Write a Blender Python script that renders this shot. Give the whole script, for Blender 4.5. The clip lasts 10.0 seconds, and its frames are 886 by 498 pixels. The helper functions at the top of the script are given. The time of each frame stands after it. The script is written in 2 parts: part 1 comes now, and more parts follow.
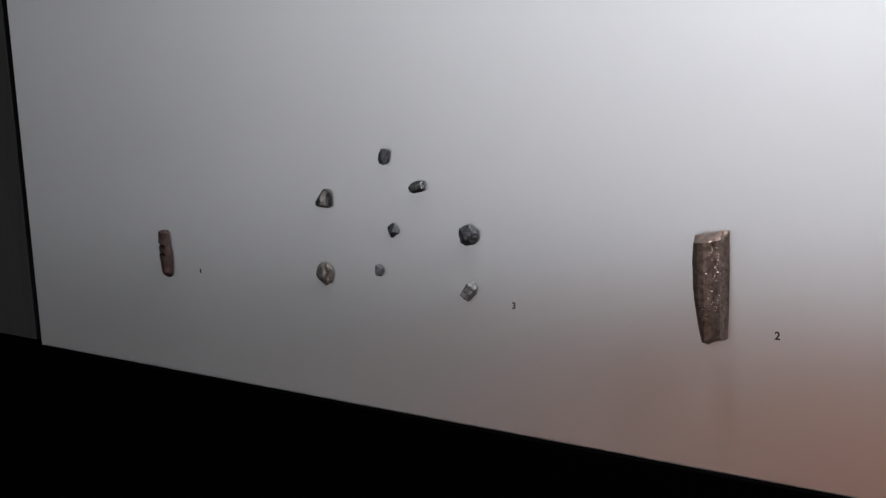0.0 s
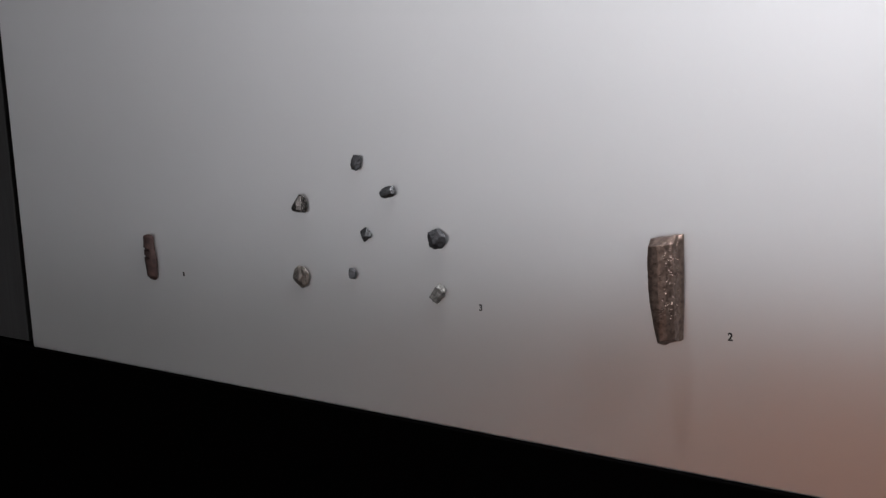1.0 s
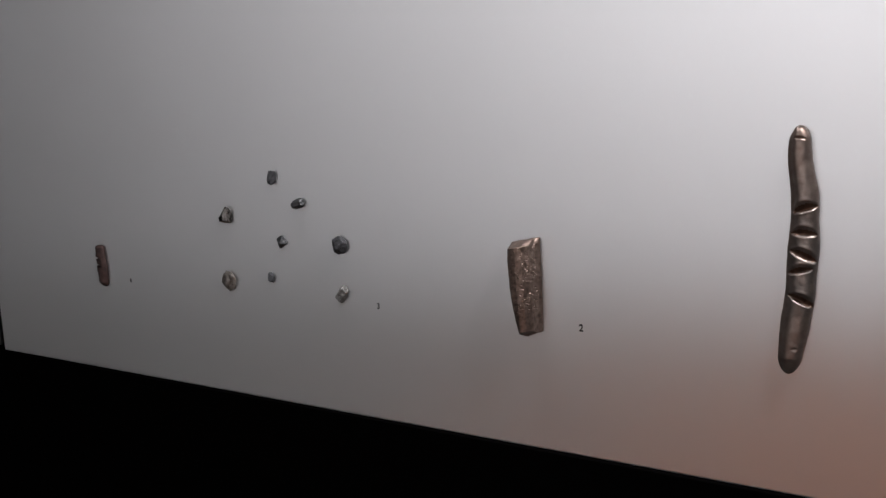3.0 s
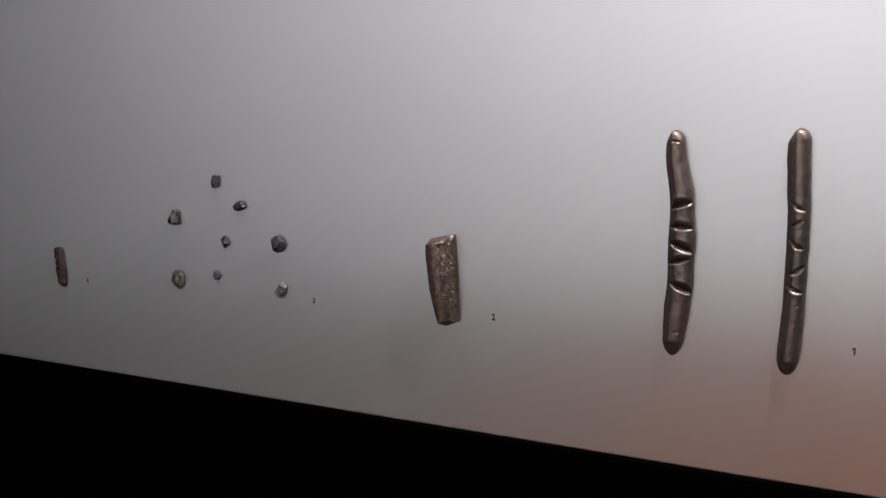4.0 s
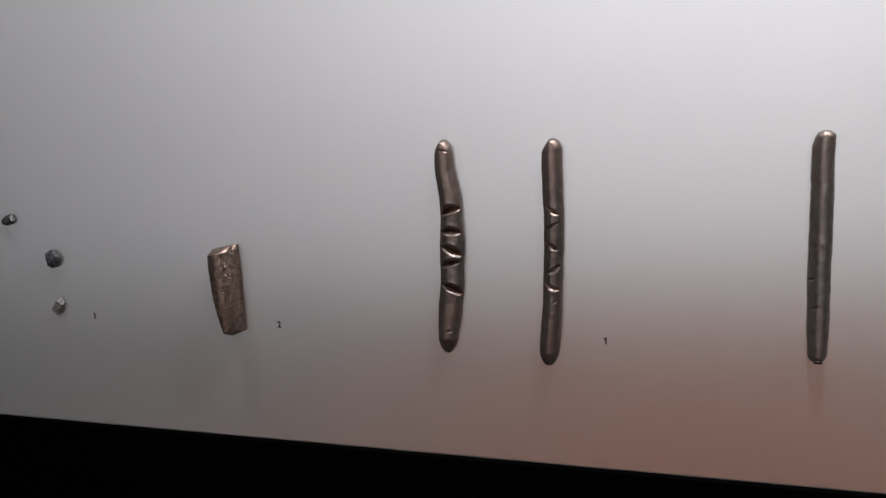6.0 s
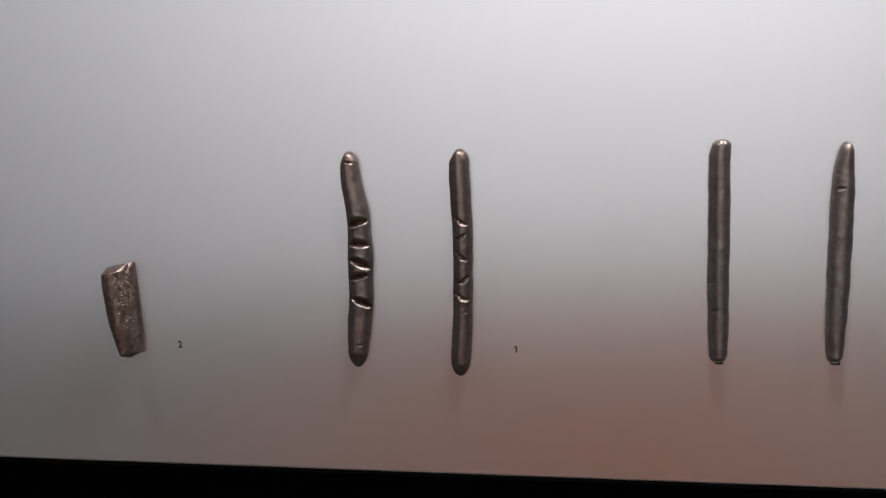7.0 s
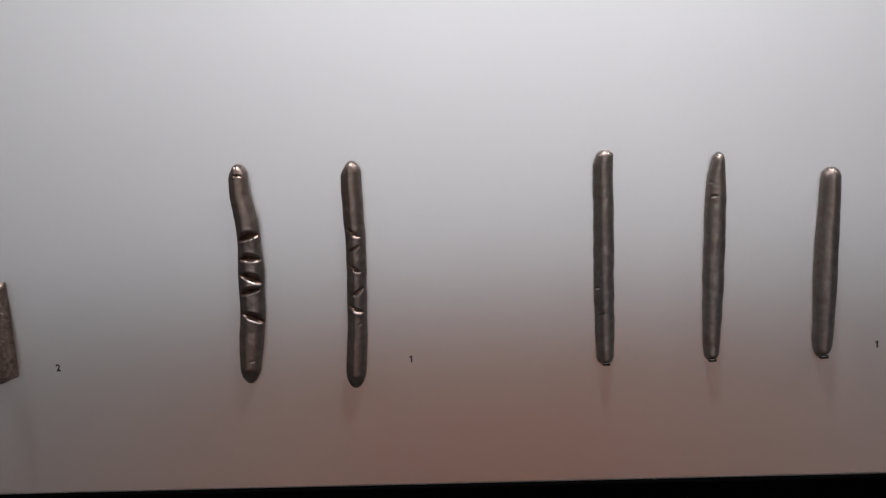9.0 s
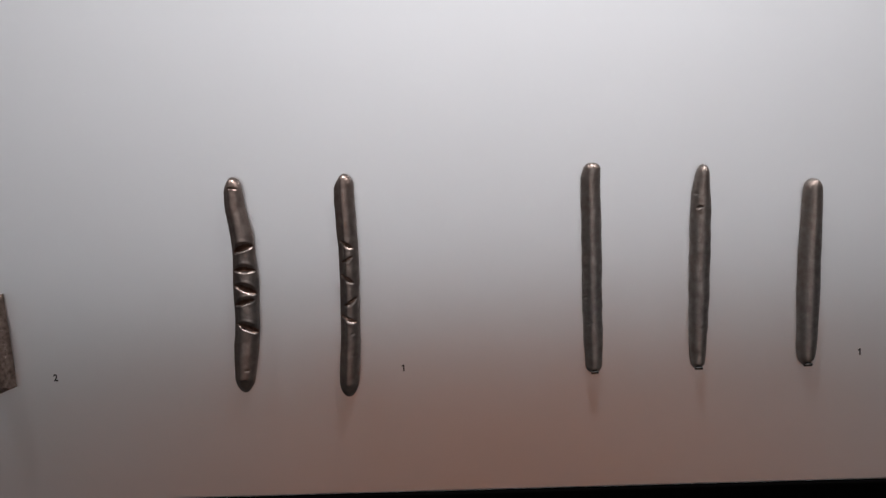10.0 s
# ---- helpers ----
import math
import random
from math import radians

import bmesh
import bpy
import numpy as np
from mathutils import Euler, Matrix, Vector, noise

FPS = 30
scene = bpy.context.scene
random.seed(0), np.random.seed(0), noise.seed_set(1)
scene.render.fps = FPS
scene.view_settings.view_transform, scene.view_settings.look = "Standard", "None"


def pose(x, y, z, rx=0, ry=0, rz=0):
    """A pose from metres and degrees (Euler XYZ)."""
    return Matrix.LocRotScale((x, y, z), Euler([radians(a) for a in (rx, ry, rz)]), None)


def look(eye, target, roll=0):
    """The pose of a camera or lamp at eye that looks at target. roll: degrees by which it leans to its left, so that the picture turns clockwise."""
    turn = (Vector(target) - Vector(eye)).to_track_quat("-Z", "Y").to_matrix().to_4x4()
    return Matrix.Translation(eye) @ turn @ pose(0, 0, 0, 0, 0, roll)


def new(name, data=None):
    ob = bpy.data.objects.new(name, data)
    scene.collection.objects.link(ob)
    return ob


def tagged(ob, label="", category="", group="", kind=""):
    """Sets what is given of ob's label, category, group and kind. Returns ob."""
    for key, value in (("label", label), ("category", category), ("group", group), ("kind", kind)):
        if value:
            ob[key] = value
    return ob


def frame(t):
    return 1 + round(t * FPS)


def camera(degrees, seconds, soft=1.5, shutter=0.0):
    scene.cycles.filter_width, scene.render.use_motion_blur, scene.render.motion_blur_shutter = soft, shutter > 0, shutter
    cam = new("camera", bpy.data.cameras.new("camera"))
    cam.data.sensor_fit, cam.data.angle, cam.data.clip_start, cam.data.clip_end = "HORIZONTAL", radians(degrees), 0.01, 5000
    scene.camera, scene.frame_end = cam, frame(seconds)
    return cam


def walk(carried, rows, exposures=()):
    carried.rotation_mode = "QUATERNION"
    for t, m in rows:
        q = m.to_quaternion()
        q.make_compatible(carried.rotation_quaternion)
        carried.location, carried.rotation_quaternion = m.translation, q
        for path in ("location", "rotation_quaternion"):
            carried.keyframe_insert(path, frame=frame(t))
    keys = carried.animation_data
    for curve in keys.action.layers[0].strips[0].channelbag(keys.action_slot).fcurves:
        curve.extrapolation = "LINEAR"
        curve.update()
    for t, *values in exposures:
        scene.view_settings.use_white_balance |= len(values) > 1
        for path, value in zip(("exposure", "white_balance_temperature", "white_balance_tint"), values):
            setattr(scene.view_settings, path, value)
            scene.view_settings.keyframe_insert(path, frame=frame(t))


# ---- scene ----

# ---- camera ----
cam = camera(53.67, 10.0, soft=1.4)
# seconds, x, y, z, yaw, pitch, roll
ROWS = [
    (0.0, -0.1805, -0.5683, 1.4005, 30.48, -9.60, 1.36),
    (0.5, -0.1647, -0.5669, 1.4009, 30.82, -9.48, 1.45),
    (1.0, -0.1435, -0.5661, 1.4029, 31.24, -9.38, 1.56),
    (1.5, -0.1155, -0.5665, 1.4064, 31.73, -9.34, 1.85),
    (2.0, -0.0863, -0.5663, 1.4129, 32.12, -9.61, 2.32),
    (3.5, 0.0195, -0.5898, 1.4041, 32.36, -8.22, 2.39),
    (4.0, 0.0551, -0.6002, 1.4043, 31.46, -8.22, 2.74),
    (4.5, 0.0798, -0.6111, 1.4069, 29.48, -8.27, 2.71),
    (5.0, 0.0940, -0.6187, 1.4107, 26.87, -8.43, 2.76),
    (5.5, 0.0924, -0.6121, 1.4124, 23.04, -8.77, 2.68),
    (6.0, 0.0903, -0.6000, 1.4166, 19.63, -9.35, 3.03),
    (6.2, 0.0885, -0.5990, 1.4181, 18.14, -9.33, 3.14),
    (7.5, 0.0676, -0.5969, 1.4243, 9.03, -9.78, 3.17),
    (8.0, 0.0607, -0.5957, 1.4270, 6.19, -10.04, 2.96),
    (8.5, 0.0551, -0.5988, 1.4242, 4.17, -9.62, 2.92),
    (9.0, 0.0614, -0.6027, 1.4272, 3.77, -9.59, 3.19),
    (9.5, 0.0628, -0.6080, 1.4318, 3.43, -9.63, 3.32),
    (10.0, 0.0654, -0.6145, 1.4283, 3.47, -8.84, 3.29),
]
walk(cam, [(t, pose(x, y, z, 90 + pitch, roll, yaw)) for t, x, y, z, yaw, pitch, roll in ROWS],
     exposures=[(0.0, -0.03, 6300, 9), (2.0, -0.08, 6560, 11), (4.5, -0.22, 6560, 11), (7.5, -0.27, 6490, 10), (10.0, -0.36, 6470, 10)])

# ---- world and lights ----
world = bpy.data.worlds.new("world")
world.use_nodes = True
world.node_tree.nodes["Background"].inputs[0].default_value = (0.02, 0.021, 0.023, 1)
world.node_tree.nodes["Background"].inputs[1].default_value = 1.0
scene.world = world


def area_lamp(name, m, sx, sy, power, colour):
    data = bpy.data.lights.new(name, "AREA")
    data.shape, data.size, data.size_y, data.energy, data.color = "RECTANGLE", sx, sy, power, colour
    ob = new(name, data)
    ob.matrix_world = m
    return ob


CEILING = 4.0
COOL = (0.97, 0.965, 1.0)
# wall washers added unseen on the gallery ceiling, turned to the far wall
WASH = [(-9.1, 5.5), (-6.7, 18), (-4.3, 33), (-1.9, 54), (0.35, 230), (2.9, 72)]
WASH_Y, WASH_Z = -2.75, 3.78
WASH_AIM = (-3.0, -3.0)
for wx, power in WASH:
    area_lamp("added_wall_light", look((wx, WASH_Y, WASH_Z), (wx, WASH_Y + WASH_AIM[0], WASH_Z + WASH_AIM[1])), 1.2, 0.25, power, COOL)
SPOTS = [(-0.42, -0.17, 5.0), (0.14, -0.17, 9.0), (0.70, -0.17, 7.0)]
SPOT_Z = 1.99
for sx, sy, power in SPOTS:
    area_lamp("case_light", look((sx, sy, SPOT_Z - 0.03), (sx, sy + 0.12, 1.2)), 0.045, 0.045, power, COOL)


# ---- materials ----
def node_material(name):
    m = bpy.data.materials.new(name)
    m.use_nodes = True
    nt = m.node_tree
    return m, nt, nt.nodes["Principled BSDF"]


def noise_tex(nt, scale, detail=4, stretch=None, rough=0.55):
    co = nt.nodes.new("ShaderNodeTexCoord")
    n = nt.nodes.new("ShaderNodeTexNoise")
    n.inputs["Scale"].default_value, n.inputs["Detail"].default_value = scale, detail
    n.inputs["Roughness"].default_value = rough
    if stretch:
        mp = nt.nodes.new("ShaderNodeMapping")
        mp.inputs["Scale"].default_value = stretch
        nt.links.new(co.outputs["Object"], mp.inputs[0])
        nt.links.new(mp.outputs[0], n.inputs["Vector"])
    else:
        nt.links.new(co.outputs["Object"], n.inputs["Vector"])
    return n.outputs["Fac"]


def ramp(nt, fac, stops):
    r = nt.nodes.new("ShaderNodeValToRGB")
    els = r.color_ramp.elements
    while len(els) < len(stops):
        els.new(0.5)
    for e, (p, c) in zip(els, stops):
        e.position, e.color = p, (*c, 1)
    nt.links.new(fac, r.inputs[0])
    return r.outputs[0]


def span(nt, fac, lo, hi, a=0.3, b=0.7):
    r = nt.nodes.new("ShaderNodeMapRange")
    r.inputs[1].default_value, r.inputs[2].default_value = a, b
    r.inputs[3].default_value, r.inputs[4].default_value = lo, hi
    nt.links.new(fac, r.inputs[0])
    return r.outputs[0]


def add_bump(nt, bsdf, facs):
    last = None
    for fac, dist in facs:
        b = nt.nodes.new("ShaderNodeBump")
        b.inputs["Strength"].default_value, b.inputs["Distance"].default_value = 1.0, dist
        nt.links.new(fac, b.inputs["Height"])
        if last:
            nt.links.new(last, b.inputs["Normal"])
        last = b.outputs[0]
    nt.links.new(last, bsdf.inputs["Normal"])


def metal(name, dark, light, rough=(0.3, 0.5), scale=160, metallic=1.0, bump=0.00012):
    m, nt, p = node_material(name)
    big, fine = noise_tex(nt, scale, 5), noise_tex(nt, scale * 6, 3)
    nt.links.new(ramp(nt, big, [(0.32, dark), (0.68, light)]), p.inputs["Base Color"])
    nt.links.new(span(nt, fine, *rough), p.inputs["Roughness"])
    p.inputs["Metallic"].default_value = metallic
    add_bump(nt, p, [(big, bump * 2), (fine, bump)])
    return m


def patina(name, olive, brown, light, rough, scale=130, metallic=0.9, bump=0.00008):
    """Tarnished metal: broad olive and brown patches under a finer mottling, with worn lighter flecks."""
    m, nt, p = node_material(name)
    broad, mottle, fine = noise_tex(nt, 26, 2, (1, 1, 0.45)), noise_tex(nt, scale, 5), noise_tex(nt, scale * 6, 3)
    base = ramp(nt, broad, [(0.36, olive), (0.62, brown)])
    mix = nt.nodes.new("ShaderNodeMix")
    mix.data_type = "RGBA"
    nt.links.new(span(nt, mottle, 0.0, 0.75, 0.36, 0.72), mix.inputs["Factor"])
    nt.links.new(base, mix.inputs["A"])
    mix.inputs["B"].default_value = (*light, 1)
    nt.links.new(mix.outputs["Result"], p.inputs["Base Color"])
    nt.links.new(span(nt, mottle, rough[1], rough[0]), p.inputs["Roughness"])
    p.inputs["Metallic"].default_value = metallic
    add_bump(nt, p, [(mottle, bump * 2), (fine, bump)])
    return m


def plain(name, a, b, rough, scale, bump, metallic=0.0, stretch=None, vary=0.04):
    m, nt, p = node_material(name)
    n, fine = noise_tex(nt, scale, 5, stretch), noise_tex(nt, scale * 9, 3, stretch)
    nt.links.new(ramp(nt, n, [(0.3, a), (0.7, b)]), p.inputs["Base Color"])
    nt.links.new(span(nt, fine, rough - vary, rough + vary), p.inputs["Roughness"])
    p.inputs["Metallic"].default_value = metallic
    add_bump(nt, p, [(fine, bump)])
    return m


def satin_panel():
    """Brushed satin metal sheet under a thin matt lacquer."""
    m, nt, p = node_material("satin_metal_panel")
    out = nt.nodes["Material Output"]
    nt.nodes.remove(p)
    gloss, matt, mix = nt.nodes.new("ShaderNodeBsdfGlossy"), nt.nodes.new("ShaderNodeBsdfDiffuse"), nt.nodes.new("ShaderNodeMixShader")
    gloss.distribution = "BECKMANN"
    gloss.inputs["Anisotropy"].default_value = -0.52
    tangent = nt.nodes.new("ShaderNodeTangent")
    tangent.direction_type, tangent.uv_map = "UV_MAP", "panel"
    nt.links.new(tangent.outputs[0], gloss.inputs["Tangent"])
    grain, cloud = noise_tex(nt, 900, 3, (1, 1, 0.15)), noise_tex(nt, 5, 4)
    nt.links.new(ramp(nt, cloud, [(0.3, (0.655, 0.655, 0.66)), (0.7, (0.675, 0.675, 0.68))]), gloss.inputs["Color"])
    nt.links.new(span(nt, grain, PANEL_ROUGH - 0.001, PANEL_ROUGH + 0.001), gloss.inputs["Roughness"])
    nt.links.new(ramp(nt, cloud, [(0.3, (0.70, 0.70, 0.70)), (0.7, (0.73, 0.73, 0.73))]), matt.inputs["Color"])
    mix.inputs[0].default_value = 0.12
    nt.links.new(gloss.outputs[0], mix.inputs[1])
    nt.links.new(matt.outputs[0], mix.inputs[2])
    nt.links.new(mix.outputs[0], out.inputs["Surface"])
    return m


PANEL_ROUGH = 0.322
PANEL = satin_panel()
BLACK = plain("black_felt", (0.0006, 0.0006, 0.0006), (0.0012, 0.001, 0.001), 0.95, 300, 0.0002)
BLACK.node_tree.nodes["Principled BSDF"].inputs["Specular IOR Level"].default_value = 0.0
GREY_SIDE = plain("dark_grey_side_panel", (0.0055, 0.0055, 0.006), (0.010, 0.010, 0.0105), 0.7, 5, 0.00005, stretch=(6, 1, 0.3))
WHITE_PAINT = plain("room_wall_paint", (0.78, 0.78, 0.78), (0.81, 0.81, 0.81), 0.8, 2, 0.0004)
CEILING_PAINT = plain("ceiling_paint", (0.1, 0.1, 0.1), (0.12, 0.12, 0.12), 0.9, 2, 0.0004)
FLOOR_STONE = plain("grey_stone_floor", (0.078, 0.076, 0.071), (0.102, 0.099, 0.093), 0.6, 1.5, 0.0004)
# red-brown chosen for the brown that the panel reflects low down
BROWN_SHEET = plain("added_brown_sheet", (0.124, 0.031, 0.001), (0.146, 0.037, 0.0015), 0.95, 40, 0.001)
LAMP_SHELL = plain("lamp_housing_paint", (0.5, 0.5, 0.5), (0.55, 0.55, 0.55), 0.5, 20, 0.0001)
INK = plain("black_print", (0.012, 0.012, 0.012), (0.02, 0.02, 0.02), 0.6, 900, 0.00001)
SILVER = patina("tarnished_silver", (0.110, 0.096, 0.088), (0.168, 0.122, 0.101), (0.250, 0.203, 0.178), (0.28, 0.46), 130, 0.9, 0.00012)
SILVER_DULL = patina("dull_tarnished_silver", (0.143, 0.126, 0.118), (0.180, 0.138, 0.115), (0.262, 0.236, 0.217), (0.30, 0.48), 150, 0.9, 0.00016)
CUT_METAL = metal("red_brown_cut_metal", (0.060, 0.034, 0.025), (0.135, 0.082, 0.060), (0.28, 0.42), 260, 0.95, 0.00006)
SILVER_PECKED = metal("pecked_silver", (0.080, 0.055, 0.044), (0.232, 0.168, 0.138), (0.28, 0.46), 260, 0.82, 0.0001)
GREY_ORE = metal("dark_grey_lump", (0.015, 0.015, 0.017), (0.050, 0.050, 0.054), (0.5, 0.7), 220, 0.3, 0.0002)
SILVER_BRIGHT = metal("bright_silver_lump", (0.07, 0.064, 0.06), (0.27, 0.25, 0.235), (0.16, 0.30), 120, 1.0, 0.00008)
SILVER_GREY = metal("grey_silver_lump", (0.035, 0.036, 0.038), (0.11, 0.112, 0.115), (0.32, 0.5), 220, 0.8, 0.0002)
PALE = metal("pale_crusted_lump", (0.075, 0.066, 0.058), (0.17, 0.152, 0.135), (0.42, 0.6), 200, 0.6, 0.0002)
PALE_GREY = metal("pale_grey_lump", (0.06, 0.06, 0.056), (0.22, 0.212, 0.20), (0.42, 0.6), 330, 0.6, 0.0003)
RUST = metal("red_brown_metal", (0.022, 0.013, 0.012), (0.068, 0.038, 0.033), (0.45, 0.65), 160, 0.6, 0.0003)
PIN = metal("polished_steel_pin", (0.10, 0.095, 0.09), (0.16, 0.155, 0.15), (0.10, 0.2), 200)


# ---- mesh helpers ----
def mesh_object(name, bm, material, smooth=True, parent=None, label=""):
    me = bpy.data.meshes.new(name)
    bmesh.ops.recalc_face_normals(bm, faces=bm.faces)
    for f in bm.faces:
        f.smooth = smooth
    bm.to_mesh(me)
    bm.free()
    me.materials.append(material)
    ob = new(name, me)
    if parent:
        ob.parent = parent
    if label:
        tagged(ob, label)
    return ob


def block_bm(x0, x1, y0, y1, z0, z1, bevel=0.0):
    bm = bmesh.new()
    bmesh.ops.create_cube(bm, size=1)
    for v in bm.verts:
        v.co = Vector(((x0 + x1) / 2 + v.co.x * (x1 - x0), (y0 + y1) / 2 + v.co.y * (y1 - y0), (z0 + z1) / 2 + v.co.z * (z1 - z0)))
    if bevel:
        bmesh.ops.bevel(bm, geom=bm.edges[:], offset=bevel, segments=3, profile=0.5, affect="EDGES")
    return bm


def structure(name, box, material, label, category, bevel=0.0):
    return tagged(mesh_object(name, block_bm(*box, bevel), material, False), label, category, "", "structure")


# ---- the display case ----
LEDGE = 1.15
PANEL_LEFT, PANEL_RIGHT, PANEL_TOP = -1.0269, 1.45, 2.0
structure("wall_display", (PANEL_LEFT, PANEL_RIGHT, 0.0, 0.018, LEDGE, PANEL_TOP), PANEL,
          "satin light grey display panel above a black wall", "display panel", 0.0008)
panel_mesh = bpy.data.objects["wall_display"].data
panel_uv = panel_mesh.uv_layers.new(name="panel")
for corner in panel_mesh.loops:
    place = panel_mesh.vertices[corner.vertex_index].co
    panel_uv.data[corner.index].uv = (place.x, place.z)
structure("wall_gap", (PANEL_LEFT - 0.6, PANEL_RIGHT, 0.022, 0.05, LEDGE, PANEL_TOP), BLACK,
          "black recess behind the display panel", "wall")
structure("wall_side", (PANEL_LEFT - 0.6, PANEL_LEFT - 0.014, 0.004, 0.02, LEDGE + 0.003, PANEL_TOP), GREY_SIDE,
          "dark grey side panel beside the display panel", "wall", 0.001)
structure("plinth", (PANEL_LEFT - 0.6, PANEL_RIGHT, -0.004, 0.05, 0.0, LEDGE), BLACK,
          "matt black wall under the display panel", "plinth", 0.001)
structure("canopy", (PANEL_LEFT - 0.6, PANEL_RIGHT, -0.30, 0.05, PANEL_TOP, PANEL_TOP + 0.1), BLACK,
          "matt black canopy over the display panel", "canopy", 0.002)

# ---- the room round it ----
RX0, RX1, RY0 = -11.5, 6.0, -5.75
structure("floor", (RX0, RX1, RY0, 0.2, -0.05, 0.0), FLOOR_STONE, "grey stone floor of the gallery", "floor")
# unseen, added in place of an unknown brown thing reflected in the panel
structure("carpet", (-1.35, 1.4, -5.5, -1.2, 0.0, 0.012), BROWN_SHEET, "unseen red-brown sheet added on the floor for the panel to reflect", "carpet", 0.004)
structure("wall_back", (RX0, RX1, 0.05, 0.2, 0.0, CEILING), BLACK, "black wall that holds the display case", "wall")
structure("wall_opposite", (RX0, RX1, RY0 - 0.15, RY0, 0.0, CEILING), WHITE_PAINT, "pale painted gallery wall", "wall")
structure("wall_west", (RX0 - 0.15, RX0, RY0, 0.2, 0.0, CEILING), CEILING_PAINT, "dark painted gallery wall", "wall")
structure("wall_east", (RX1, RX1 + 0.15, RY0, 0.2, 0.0, CEILING), CEILING_PAINT, "dark painted gallery wall", "wall")
structure("ceiling", (RX0, RX1, RY0, 0.2, CEILING, CEILING + 0.1), CEILING_PAINT, "dark painted gallery ceiling", "ceiling")


def open_tray(w, d, h, t, rim):
    """A shallow tray, open below, its top at z = 0."""
    bm = block_bm(-w / 2, w / 2, -d / 2, d / 2, -t, 0)
    for box in ((-w / 2, -w / 2 + rim, -d / 2, d / 2), (w / 2 - rim, w / 2, -d / 2, d / 2), (-w / 2 + rim, w / 2 - rim, -d / 2, -d / 2 + rim), (-w / 2 + rim, w / 2 - rim, d / 2 - rim, d / 2)):
        other = block_bm(*box, -h, -t)
        me = bpy.data.meshes.new("rim")
        other.to_mesh(me)
        other.free()
        bm.from_mesh(me)
        bpy.data.meshes.remove(me)
    return bm


# unseen housings of the added lamps, whose lit wall the panel reflects
for wx, power in WASH:
    washer = tagged(new("added_wall_washer"), "unseen long white lamp added on the gallery ceiling to light the far wall", "ceiling lamp", "wall washers")
    washer.matrix_world = look((wx, WASH_Y, WASH_Z), (wx, WASH_Y + WASH_AIM[0], WASH_Z + WASH_AIM[1]))
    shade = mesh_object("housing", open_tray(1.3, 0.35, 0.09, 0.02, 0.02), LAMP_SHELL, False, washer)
    shade.location.z = 0.04
    stem = mesh_object("stem", block_bm(-0.02, 0.02, -0.02, 0.02, 0, 0.25), LAMP_SHELL, False, washer)
    stem.matrix_parent_inverse = washer.matrix_world.inverted()
    stem.matrix_basis = pose(wx, WASH_Y, CEILING - 0.2)
for sx, sy, power in SPOTS:
    case_spot = tagged(new("case_spotlight"), "small square spotlight under the black canopy", "spotlight", "spotlights under the canopy")
    case_spot.location = (sx, sy, PANEL_TOP)
    mesh_object("housing", open_tray(0.06, 0.06, 0.03, 0.008, 0.004), LAMP_SHELL, False, case_spot)


# ---- the exhibits ----
def smooth_interp(s, pts, k):
    """Rounded course through a few (position, value) stations."""
    xs, ys = zip(*pts)
    raw = np.interp(s, xs, ys)
    pad = np.concatenate([np.full(k, raw[0]), raw, np.full(k, raw[-1])])
    return np.convolve(pad, np.ones(2 * k + 1) / (2 * k + 1), "valid")


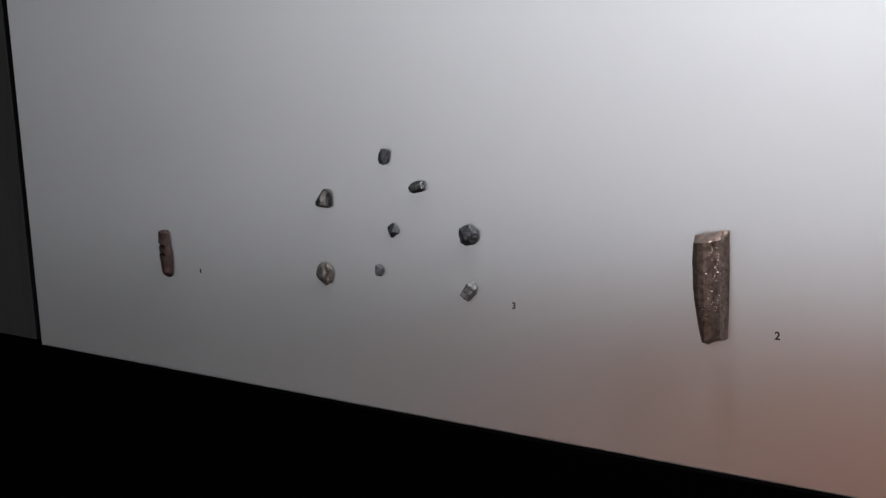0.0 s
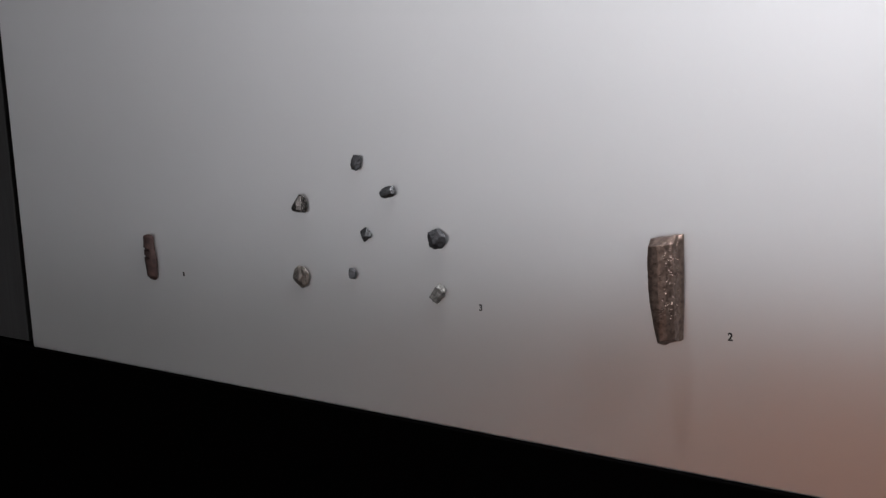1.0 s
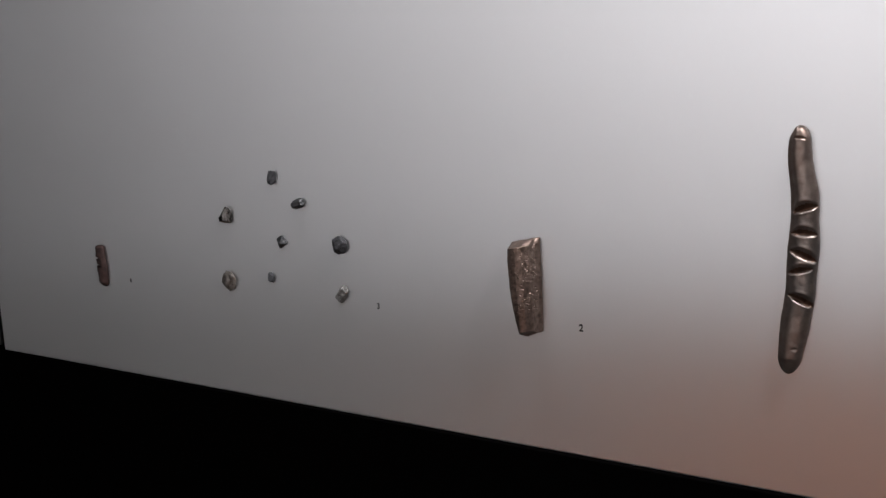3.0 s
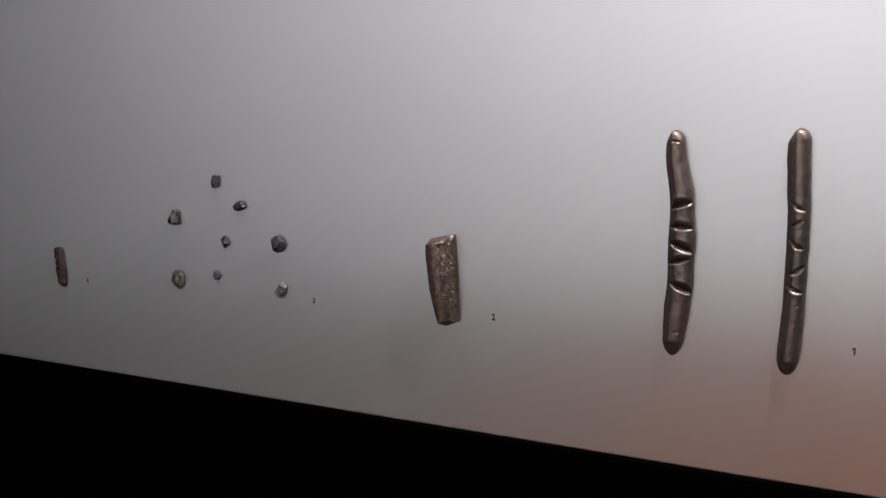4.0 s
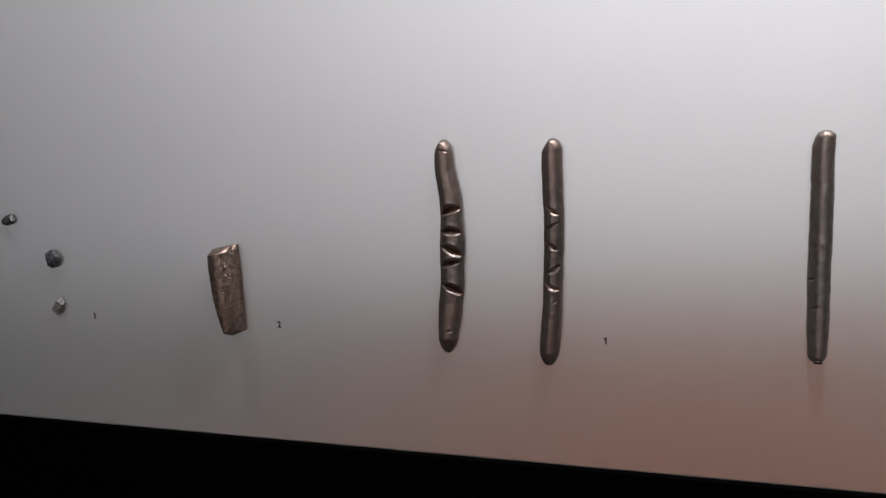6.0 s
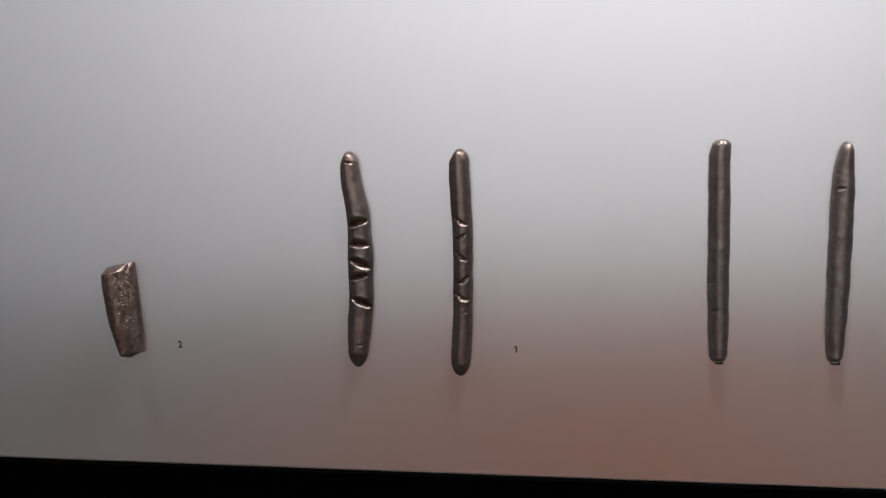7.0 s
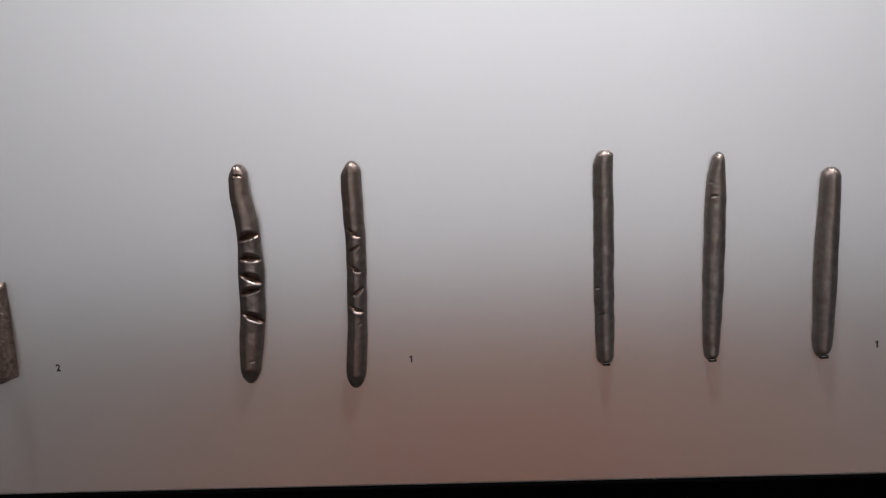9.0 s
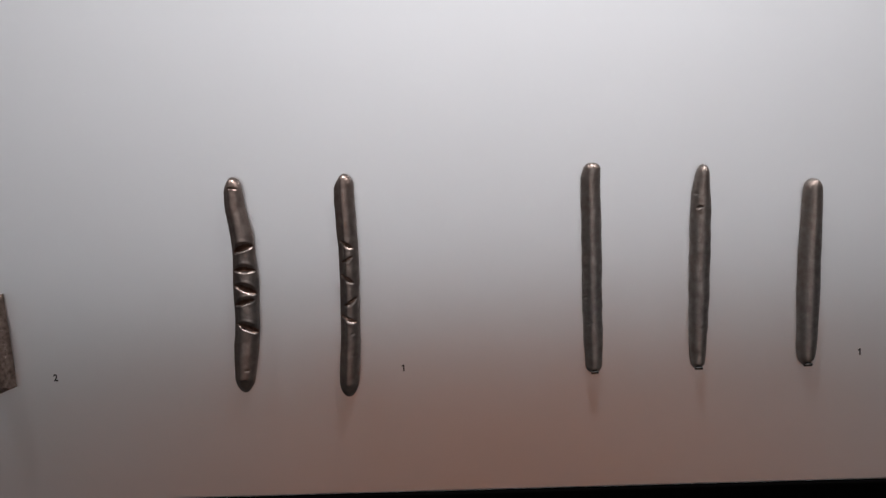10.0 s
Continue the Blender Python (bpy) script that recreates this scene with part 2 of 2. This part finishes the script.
def ingot_bm(length, course, widths, caps, thick, notches, seed, bumps=0.00022, rings=250, sides=72, fin=0.0, lip=1, chamfer=0.005, square=0.92):
    """A cast bar hanging down from z = 0; metres. course: (way down, sideways); widths: (way down, half width);
    caps: rounding of the upper and lower end; fin: how far the back juts out past the front on one side; notches:
    (down, across, tilt, half length, half width, depth)."""
    s = (0.5 - 0.5 * np.cos(np.linspace(0, math.pi, rings))) * 0.35 + np.linspace(0, 1, rings) * 0.65
    s = s * length
    cx, hw = smooth_interp(s, course, 7), smooth_interp(s, widths, 5)
    ends = np.minimum(np.sqrt(np.clip(1 - (1 - np.minimum(s / caps[0], 1)) ** 2, 0, 1)),
                      np.sqrt(np.clip(1 - (1 - np.minimum((length - s) / caps[1], 1)) ** 2, 0, 1)))
    off = Vector((seed * 3.1, seed * 1.7, seed * 0.9))
    bm = bmesh.new()
    loops, cut = [], set()
    for i in range(1, rings - 1):
        loop = []
        for j in range(sides):
            a = 2 * math.pi * j / sides
            ca, sa = math.cos(a), math.sin(a)
            w, d = hw[i] * ends[i], thick * (0.35 + 0.65 * ends[i]) * min(1, ends[i] * 1.6)
            d *= min(1, 0.22 + 0.78 * (length - s[i]) / chamfer)
            px = abs(ca) ** square * math.copysign(1, ca) * w
            if ca < 0 and fin:
                jut = max(0, min(1, (s[i] - 0.004) / 0.006)) * max(0, min(1, (0.62 - sa) / 0.2))
                px += fin * (1 - jut) * min(1, -ca * 1.6) * ends[i]
            # the front is round, the back flatter
            py = -(abs(sa) ** square) * d if sa > 0 else (abs(sa) ** 0.5) * d * 0.15
            here = Vector((cx[i] + px, py, -s[i]))
            q = here * 120 + off
            g = noise.noise(q * 0.55) * bumps * 1.2 + noise.noise(q) * bumps + noise.noise(q * 2.7) * bumps * 0.45
            here += Vector((ca, -sa, 0)) * g * ends[i]
            for down, across, tilt, hl, hwid, depth in notches:
                dx, dz = cx[i] + px - across, -s[i] + down
                u = dx * math.cos(tilt) + dz * math.sin(tilt)
                v = -dx * math.sin(tilt) + dz * math.cos(tilt)
                if abs(u) < hl and sa > 0:
                    lens = 1 - (u / hl) ** 2
                    k = abs(v) / (hwid * math.sqrt(lens) + 1e-6)
                    # one flank is steep, the other runs out gently
                    k *= 3.6 if v * lip < 0 else 0.85
                    if k < 1:
                        here.y += depth * (1 - k) * lens ** 0.5 * min(1, sa * 1.4)
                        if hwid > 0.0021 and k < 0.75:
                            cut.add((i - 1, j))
                    elif k < 1.5:
                        here.y -= depth * 0.16 * (1 - abs(k - 1.22) / 0.28) * lens if abs(k - 1.22) < 0.28 else 0
            loop.append(bm.verts.new(here))
        loops.append(loop)
    for i, (a, b) in enumerate(zip(loops, loops[1:])):
        for j in range(sides):
            f = bm.faces.new((a[j], a[(j + 1) % sides], b[(j + 1) % sides], b[j]))
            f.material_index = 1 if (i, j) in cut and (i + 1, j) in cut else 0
    for loop, z in ((loops[0], 0.0), (loops[-1], -length)):
        tip = bm.verts.new((sum(v.co.x for v in loop) / sides, sum(v.co.y for v in loop) / sides, z))
        for j in range(sides):
            bm.faces.new((loop[j], loop[(j + 1) % sides], tip))
    return bm


def pin_bm(x, z, reach, hook, half=0.0030):
    """A flat steel tongue that comes out of the panel under a thing and turns up before it, rounded at its lip."""
    bm = bmesh.new()
    t = 0.0009
    way = [(0.004, 0.0), (-reach * 0.5, 0.0), (-reach + 0.0016, 0.0001), (-reach + 0.0005, 0.0005), (-reach, 0.0014), (-reach - 0.0001, hook * 0.8), (-reach - 0.0001, hook)]
    wide = [0.7, 0.9, 1.0, 1.0, 1.0, 0.85, 0.5]
    loops = []
    for i, ((y, up), k) in enumerate(zip(way, wide)):
        a, b = way[max(i - 1, 0)], way[min(i + 1, len(way) - 1)]
        d = Vector((0, b[0] - a[0], b[1] - a[1])).normalized()
        n = Vector((0, d.z, -d.y))
        c = Vector((x, y, z + up))
        ring = []
        for u, v in ((-1, 0), (-0.86, 0.4), (0.86, 0.4), (1, 0), (0.86, -0.4), (-0.86, -0.4)):
            # the tongue is slightly dished across
            ring.append(bm.verts.new(c + Vector((u * half * k, 0, 0)) + n * v * t - n * 0.0009 * (u * k) ** 2))
        loops.append(ring)
    for a, b in zip(loops, loops[1:]):
        for j in range(6):
            bm.faces.new((a[j], a[(j + 1) % 6], b[(j + 1) % 6], b[j]))
    bm.faces.new(loops[0])
    bm.faces.new(loops[-1])
    return bm


def mount(bm):
    return tagged(mesh_object("mounting_pin", bm, PIN), "small polished steel tongue set in the panel", "mounting pin", "pins that hold the exhibits")


def bar(x, top, length, course, widths, caps, thick, notches, seed, material, label, y=-0.0010, bumps=0.00026, fin=0.0, lip=1, chamfer=0.005, square=0.92):
    ob = mesh_object("silver_bar", ingot_bm(length, course, widths, caps, thick, notches, seed, bumps, fin=fin, lip=lip, chamfer=chamfer, square=square), material)
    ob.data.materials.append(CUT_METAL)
    ob.location = (x, y, top)
    return tagged(ob, label, "silver bar", "silver bars on the panel")


R = radians
bar(-0.1247, 1.3919, 0.1593,
    [(0, 0), (0.02, 0.0004), (0.031, 0.0018), (0.044, 0.0039), (0.0715, 0.0038), (0.092, 0.0026), (0.1055, 0.0022), (0.126, -0.0007), (0.149, -0.0036), (0.159, -0.0046)],
    [(0, 0.0055), (0.012, 0.0070), (0.031, 0.0077), (0.044, 0.0084), (0.058, 0.0083), (0.078, 0.0095), (0.10, 0.0090), (0.126, 0.0091), (0.141, 0.0080), (0.159, 0.0068)],
    (0.008, 0.014), 0.0080,
    [(0.0520, 0.0052, R(17), 0.0074, 0.0047, 0.0034), (0.0675, 0.0046, R(-3), 0.0076, 0.0044, 0.0036), (0.0816, 0.0040, R(-25), 0.0086, 0.0046, 0.0036),
     (0.0910, 0.0030, R(14), 0.0074, 0.0040, 0.0034), (0.1102, 0.0034, R(-27), 0.0088, 0.0044, 0.0040), (0.1412, 0.0004, 0, 0.0018, 0.0018, 0.0008),
     (0.0082, 0.0012, R(-8), 0.0036, 0.0016, 0.0012)],
    1, SILVER, "long tarnished silver bar with five deep oblique cuts, slightly bent", y=-0.0016, fin=0.0013, chamfer=0.012, square=0.9)
bar(-0.0449, 1.3902, 0.1636,
    [(0, 0.0003), (0.012, -0.0003), (0.06, -0.0001), (0.10, -0.002), (0.12, -0.003), (0.147, -0.0057), (0.1631, -0.0074)],
    [(0, 0.006), (0.008, 0.0070), (0.02, 0.0073), (0.06, 0.0071), (0.10, 0.0069), (0.135, 0.0073), (0.147, 0.0074), (0.1631, 0.0068)],
    (0.008, 0.013), 0.0080,
    [(0.0496, 0.0003, R(-34), 0.0056, 0.0024, 0.0024), (0.0602, -0.0006, R(24), 0.0048, 0.0022, 0.0012), (0.0742, -0.0007, R(-38), 0.0056, 0.0026, 0.0024),
     (0.0910, -0.0004, R(32), 0.0058, 0.0026, 0.0020), (0.1036, -0.0014, R(-28), 0.0062, 0.0026, 0.0026), (0.1147, -0.0004, R(10), 0.0018, 0.0012, 0.0007),
     (0.1307, 0.0005, R(-15), 0.0022, 0.0012, 0.0006), (0.1200, 0.0040, 0, 0.0014, 0.0012, 0.0006)],
    2, SILVER, "long tarnished silver bar with a row of small slanting cuts", y=-0.0016, fin=0.0019, lip=-1, chamfer=0.011, square=0.95)
bar(0.1282, 1.3887, 0.1511,
    [(0, 0.0006), (0.012, -0.0003), (0.05, -0.0007), (0.11, -0.0017), (0.1505, -0.0021)],
    [(0, 0.0064), (0.007, 0.0067), (0.032, 0.0070), (0.10, 0.0070), (0.131, 0.0068), (0.142, 0.0062), (0.1505, 0.0056)],
    (0.0045, 0.006), 0.0078,
    [(0.0952, -0.0068, R(20), 0.0026, 0.0012, 0.0022), (0.1136, -0.0042, R(30), 0.0026, 0.0014, 0.0010), (0.1000, 0.0050, R(20), 0.0020, 0.0008, 0.0006)],
    3, SILVER_DULL, "straight dull silver bar with a blunt top", bumps=0.00030, fin=0.0013, square=0.98)
bar(0.2034, 1.3835, 0.1456,
    [(0, 0.0016), (0.018, 0.0), (0.07, -0.0017), (0.145, -0.0042)],
    [(0, 0.0036), (0.009, 0.0049), (0.018, 0.0060), (0.030, 0.0069), (0.043, 0.0073), (0.08, 0.0071), (0.102, 0.0070), (0.122, 0.0063), (0.133, 0.0056), (0.145, 0.0044)],
    (0.006, 0.006), 0.0076,
    [(0.0295, -0.0024, R(8), 0.0024, 0.0017, 0.0014), (0.0200, -0.0046, 0, 0.0013, 0.0011, 0.0008)],
    4, SILVER_DULL, "dull silver bar tapering to both ends", bumps=0.00032, square=1.0)
bar(0.2788, 1.3699, 0.1326,
    [(0, 0), (0.022, -0.0005), (0.06, -0.0022), (0.1, -0.0031), (0.132, -0.0043)],
    [(0, 0.0062), (0.009, 0.0066), (0.022, 0.0071), (0.05, 0.0079), (0.07, 0.0080), (0.10, 0.0075), (0.118, 0.0071), (0.132, 0.0056)],
    (0.0075, 0.009), 0.0080,
    [(0.0930, 0.0030, R(40), 0.0018, 0.0010, 0.0006)],
    5, SILVER_DULL, "shorter smooth dull silver bar with rounded ends", bumps=0.00014, square=1.15)
for px, pz in ((0.1264, 1.2386), (0.1994, 1.2388), (0.2750, 1.2384)):
    mount(pin_bm(px, pz, 0.0060, 0.0026, 0.0027))


def fragment_bm():
    """The tapering end of a thick bar that stands out with a long ridge: a broad pecked face on one side of it, a narrow flank
    on the other, the upper end chopped back and the lower end cut aslant."""
    rings, sides = 240, 210
    h = 0.0762
    rng = random.Random(7)
    pecks = [(rng.uniform(0.10, 0.55), 0.05 + 0.74 * rng.random() ** 1.15, rng.uniform(0.00045, 0.0008), rng.uniform(0.0005, 0.0009)) for _ in range(230)]
    bm = bmesh.new()
    loops = []
    for i in range(rings):
        s = i / (rings - 1)
        right = 0.0092 + 0.0010 * s + 0.0004 * math.sin(s * 3.1)
        ridge = float(np.interp(s, (0, 1), (-0.0004, 0.0014)))
        left = float(np.interp(s, (0, 0.06, 0.2, 0.5, 0.8, 1), (-0.0112, -0.0098, -0.0102, -0.0092, -0.0065, -0.0036)))
        high = float(np.interp(s, (0, 0.028, 0.058, 0.7, 1), (0.0085, 0.0145, 0.0204, 0.0196, 0.0170)))
        horn = 0.0026 * max(0.0, 1 - s / 0.35)
        # (sideways, depth) of the corners, from the back edge on the right side, over the ridge, to the back on the left side
        poly = [(right - 0.0010, 0.0), (right, 0.0010), (right - 0.0018 - horn * 0.4, high * 0.30 + horn * 0.4), (ridge + 0.0062, high * 0.68), (ridge + 0.0026, high * 0.92), (ridge - 0.0002, high * 0.99), (ridge - 0.0022, high),
                (ridge + (left - ridge) * 0.66, high * 0.955), (left + 0.0005, high * 0.87), (left, high * 0.79), (left + 0.0022, high * 0.25), (left + 0.0042, 0.0)]
        lens = [math.dist(poly[k], poly[(k + 1) % len(poly)]) for k in range(len(poly))]
        total = sum(lens)
        near = [p for p in pecks if abs(p[1] - s) * h < 0.0014]
        loop = []
        for j in range(sides):
            way = d = total * j / sides
            k = 0
            while d > lens[k]:
                d -= lens[k]
                k += 1
            a, b = poly[k], poly[(k + 1) % len(poly)]
            x, depth = a[0] + (b[0] - a[0]) * d / lens[k], a[1] + (b[1] - a[1]) * d / lens[k]
            nx, nd = (b[1] - a[1]) / lens[k], -(b[0] - a[0]) / lens[k]
            across = (right - x) / 0.020
            top = 0.0034 * across
            low = h - 0.0050 * max(0.0, 1 - across * 1.6) - 0.0068 * max(0.0, depth - 0.004) / 0.0157
            p = Vector((x, -depth, -(top + (low - top) * s)))
            g = noise.noise(p * 150) * 0.00022 + noise.noise(p * 420) * 0.00008
            if depth > 0.0042:
                for pu, pv, pr, pd in near:
                    dd = math.hypot(way - pu * total, (s - pv) * h * 0.84)
                    if dd < pr * 1.5:
                        g += -pd * (1 - dd / pr) if dd < pr else pd * 0.4 * (1 - abs(dd / pr - 1.25) / 0.25)
            p += Vector((nx, -nd, 0)) * g
            loop.append(bm.verts.new(p))
        loops.append(loop)
    for a, b in zip(loops, loops[1:]):
        for j in range(sides):
            bm.faces.new((a[j], a[(j + 1) % sides], b[(j + 1) % sides], b[j]))
    for loop in (loops[0], loops[-1]):
        c = sum((v.co for v in loop), Vector()) / sides
        rows = [loop]
        for k in (0.66, 0.33):
            inner = []
            for v in loop:
                w = c + (v.co - c) * k
                w.z += noise.noise(w * 260) * 0.0006
                inner.append(bm.verts.new(w))
            rows.append(inner)
        mid = bm.verts.new(c)
        for a, b in zip(rows, rows[1:]):
            for j in range(sides):
                bm.faces.new((a[j], a[(j + 1) % sides], b[(j + 1) % sides], b[j]))
        for j in range(sides):
            bm.faces.new((rows[-1][j], rows[-1][(j + 1) % sides], mid))
    return bm


frag = tagged(mesh_object("silver_fragment", fragment_bm(), SILVER_PECKED), "tapering chopped silver bar fragment with a pecked face", "silver fragment")
frag.location = (-0.3139, -0.0001, 1.3150)


def lump_bm(size, facets, seed, rough=0.07, planes=(), groove=None):
    """A broken lump: a ball cut flat by planes, then roughened. size: full width, depth, height."""
    rng = random.Random(seed)
    cuts = [(Vector((rng.gauss(0, 1), rng.gauss(0, 1), rng.gauss(0, 1))).normalized(), rng.uniform(0.72, 0.95)) for _ in range(facets)]
    cuts += [(Vector(n).normalized(), d) for n, d in planes]
    bm = bmesh.new()
    bmesh.ops.create_icosphere(bm, subdivisions=5, radius=1)
    for v in bm.verts:
        n = v.co.normalized()
        r = 1.0
        for c, d in cuts:
            k = n.dot(c)
            if k > 0.05:
                r = min(r, d / k)
        r += noise.noise(n * 2.6 + Vector((seed, 0, 0))) * rough * 1.4 + noise.noise(n * 8 + Vector((seed, 3, 0))) * rough * 0.6
        v.co = n * r
        if groove:
            u = v.co.x - groove[0] - groove[2] * v.co.z ** 2
            if n.y < 0 and abs(u) < groove[1]:
                v.co.y += 0.42 * (1 - abs(u) / groove[1])
    lo = [min(v.co[k] for v in bm.verts) for k in range(3)]
    hi = [max(v.co[k] for v in bm.verts) for k in range(3)]
    for v in bm.verts:
        v.co = Vector([((v.co[k] - lo[k]) / (hi[k] - lo[k]) - 0.5) * size[k] for k in range(3)])
    return bm


def lump(x, z, size, material, label, facets, seed, turn=0.0, **more):
    ob = mesh_object("metal_lump", lump_bm(size, facets, seed, **more), material)
    y = 0.0006 - size[1] / 2
    ob.matrix_world = pose(x, y, z, 0, turn, 0)
    return tagged(ob, label, "metal lump", "broken metal lumps on the panel")


lump(-0.5688, 1.3588, (0.0105, 0.0060, 0.0126), GREY_ORE, "small blocky dark grey metal lump", 5, 11, turn=8, rough=0.09,
     planes=[((0.9, -0.5, 0), 0.62), ((-0.8, -0.6, 0.2), 0.62), ((0, 0, 1), 0.75), ((0, 0, -1), 0.75), ((0.1, -0.8, 0.6), 0.66)])
lump(-0.6290, 1.3239, (0.0150, 0.0070, 0.0159), SILVER_BRIGHT, "shiny three-cornered silver lump", 1, 12, rough=0.025,
     planes=[((-0.8, -0.3, 0.62), 0.52), ((0.95, -0.35, 0.05), 0.56), ((0, -0.2, -1), 0.66), ((-0.45, -0.9, 0.05), 0.66), ((0.35, -0.9, 0.1), 0.6)])
lump(-0.5384, 1.3361, (0.0135, 0.0065, 0.0092), SILVER_GREY, "small oblong grey silver lump lying aslant", 2, 13, turn=-16,
     planes=[((0, -1, 0), 0.55), ((0, -0.5, 0.9), 0.58), ((0, -0.4, -0.9), 0.58), ((1, -0.3, 0), 0.8), ((-1, -0.1, 0), 0.8)])
lump(-0.5622, 1.3009, (0.0112, 0.0055, 0.0122), SILVER_GREY, "small angular grey metal lump", 5, 14, turn=12,
     planes=[((0.7, -0.5, 0.5), 0.6), ((0.6, -0.4, -0.7), 0.6), ((-0.7, -0.5, -0.5), 0.62), ((-0.3, -0.8, 0.6), 0.62)])
lump(-0.4944, 1.3012, (0.0165, 0.0080, 0.0167), GREY_ORE, "large many-sided dark grey metal lump", 3, 15, rough=0.06,
     planes=[((0.15, -0.9, 0.35), 0.58), ((-0.75, -0.55, -0.1), 0.62), ((0.75, -0.55, -0.35), 0.6), ((-0.3, -0.5, 0.85), 0.68), ((0.6, -0.1, 0.8), 0.76), ((0.1, -0.5, -0.9), 0.66)])
lump(-0.6317, 1.2607, (0.0176, 0.0068, 0.0196), PALE, "pale crusted metal lump with a curved groove", 3, 16, rough=0.06, groove=(0.34, 0.34, -0.45),
     planes=[((-0.5, -0.8, 0.4), 0.7), ((-0.5, -0.5, -0.8), 0.75), ((0.9, -0.5, -0.3), 0.7), ((0.3, -0.2, 0.95), 0.85)])
lump(-0.5772, 1.2676, (0.0080, 0.0060, 0.0098), GREY_ORE, "tiny dark grey metal lump", 4, 17, rough=0.10,
     planes=[((0.3, -0.8, 0.3), 0.6), ((-0.8, -0.4, 0), 0.6), ((0.4, -0.2, 0.9), 0.7)])
lump(-0.4950, 1.2580, (0.0112, 0.0062, 0.0168), PALE_GREY, "small pale rugged metal lump", 5, 18, turn=38, rough=0.10,
     planes=[((1, -0.3, 0), 0.7), ((-1, -0.3, 0), 0.7), ((0, -0.3, 1), 0.7), ((0, -0.3, -1), 0.7), ((0.1, -1, 0.1), 0.6)])

notched = tagged(mesh_object("notched_rod", ingot_bm(0.0449, [(0, -0.0012), (0.0449, 0.0018)], [(0, 0.0064), (0.016, 0.0066), (0.024, 0.0074), (0.035, 0.0066), (0.0449, 0.0048)],
                                                     (0.0028, 0.004), 0.0050,
                                                     [(0.0150, -0.0030, R(-6), 0.0064, 0.0024, 0.0040), (0.0225, -0.0030, R(-8), 0.0062, 0.0022, 0.0038)], 8, 0.0004, 110, 48), RUST),
                 "short red-brown metal rod with two cuts in its side", "metal rod")
notched.location = (-0.8210, -0.0010, 1.2872)


# ---- printed numbers ----
def number(text, x, z, height):
    cu = bpy.data.curves.new("digit", "FONT")
    cu.body, cu.align_x, cu.align_y, cu.size = text, "CENTER", "CENTER", height / 0.73
    cu.extrude, cu.offset, cu.resolution_u = 0.00008, 0.00012 if text == "1" else 0.00026, 6
    tmp = new("digit", cu)
    me = bpy.data.meshes.new_from_object(tmp.evaluated_get(bpy.context.evaluated_depsgraph_get()))
    bpy.data.objects.remove(tmp)
    bpy.data.curves.remove(cu)
    me.name = "printed_number"
    me.materials.clear()
    me.materials.append(INK)
    xs, ys = [v.co.x for v in me.vertices], [v.co.y for v in me.vertices]
    k = height / (max(ys) - min(ys))
    mx, my = (max(xs) + min(xs)) / 2, (max(ys) + min(ys)) / 2
    for v in me.vertices:
        v.co = Vector(((v.co.x - mx) * k * (1.2 if text == "1" else 0.9), (v.co.y - my) * k, v.co.z))
    if text == "1":
        # the short slanting flag of the figure
        bm = bmesh.new()
        bm.from_mesh(me)
        top = height / 2
        bm.faces.new([bm.verts.new((fx, fy, 0.00008)) for fx, fy in ((-0.0004, top), (-0.0004, top - 0.0011), (-0.0013, top - 0.0018), (-0.0017, top - 0.0011))])
        bm.to_mesh(me)
        bm.free()
    ob = new("printed_number", me)
    ob.matrix_world = pose(x, -0.0001, z, 90)
    return tagged(ob, "black digit %s printed on the display panel" % text, "number", "numbers printed on the panel")


number("1", -0.0111, 1.2464, 0.0050)
number("1", 0.3123, 1.2455, 0.0050)
number("2", -0.2736, 1.2490, 0.0056)
number("3", -0.4583, 1.2502, 0.0053)
# the last number is too blurred to read: a plain bar
bar_mark = tagged(mesh_object("printed_mark", block_bm(-0.0010, 0.0010, -0.00015, 0.0002, -0.0021, 0.0021, 0.00005), INK),
                  "small unreadable black mark printed on the panel", "printed mark")
bar_mark.location = (-0.7786, 0, 1.2513)
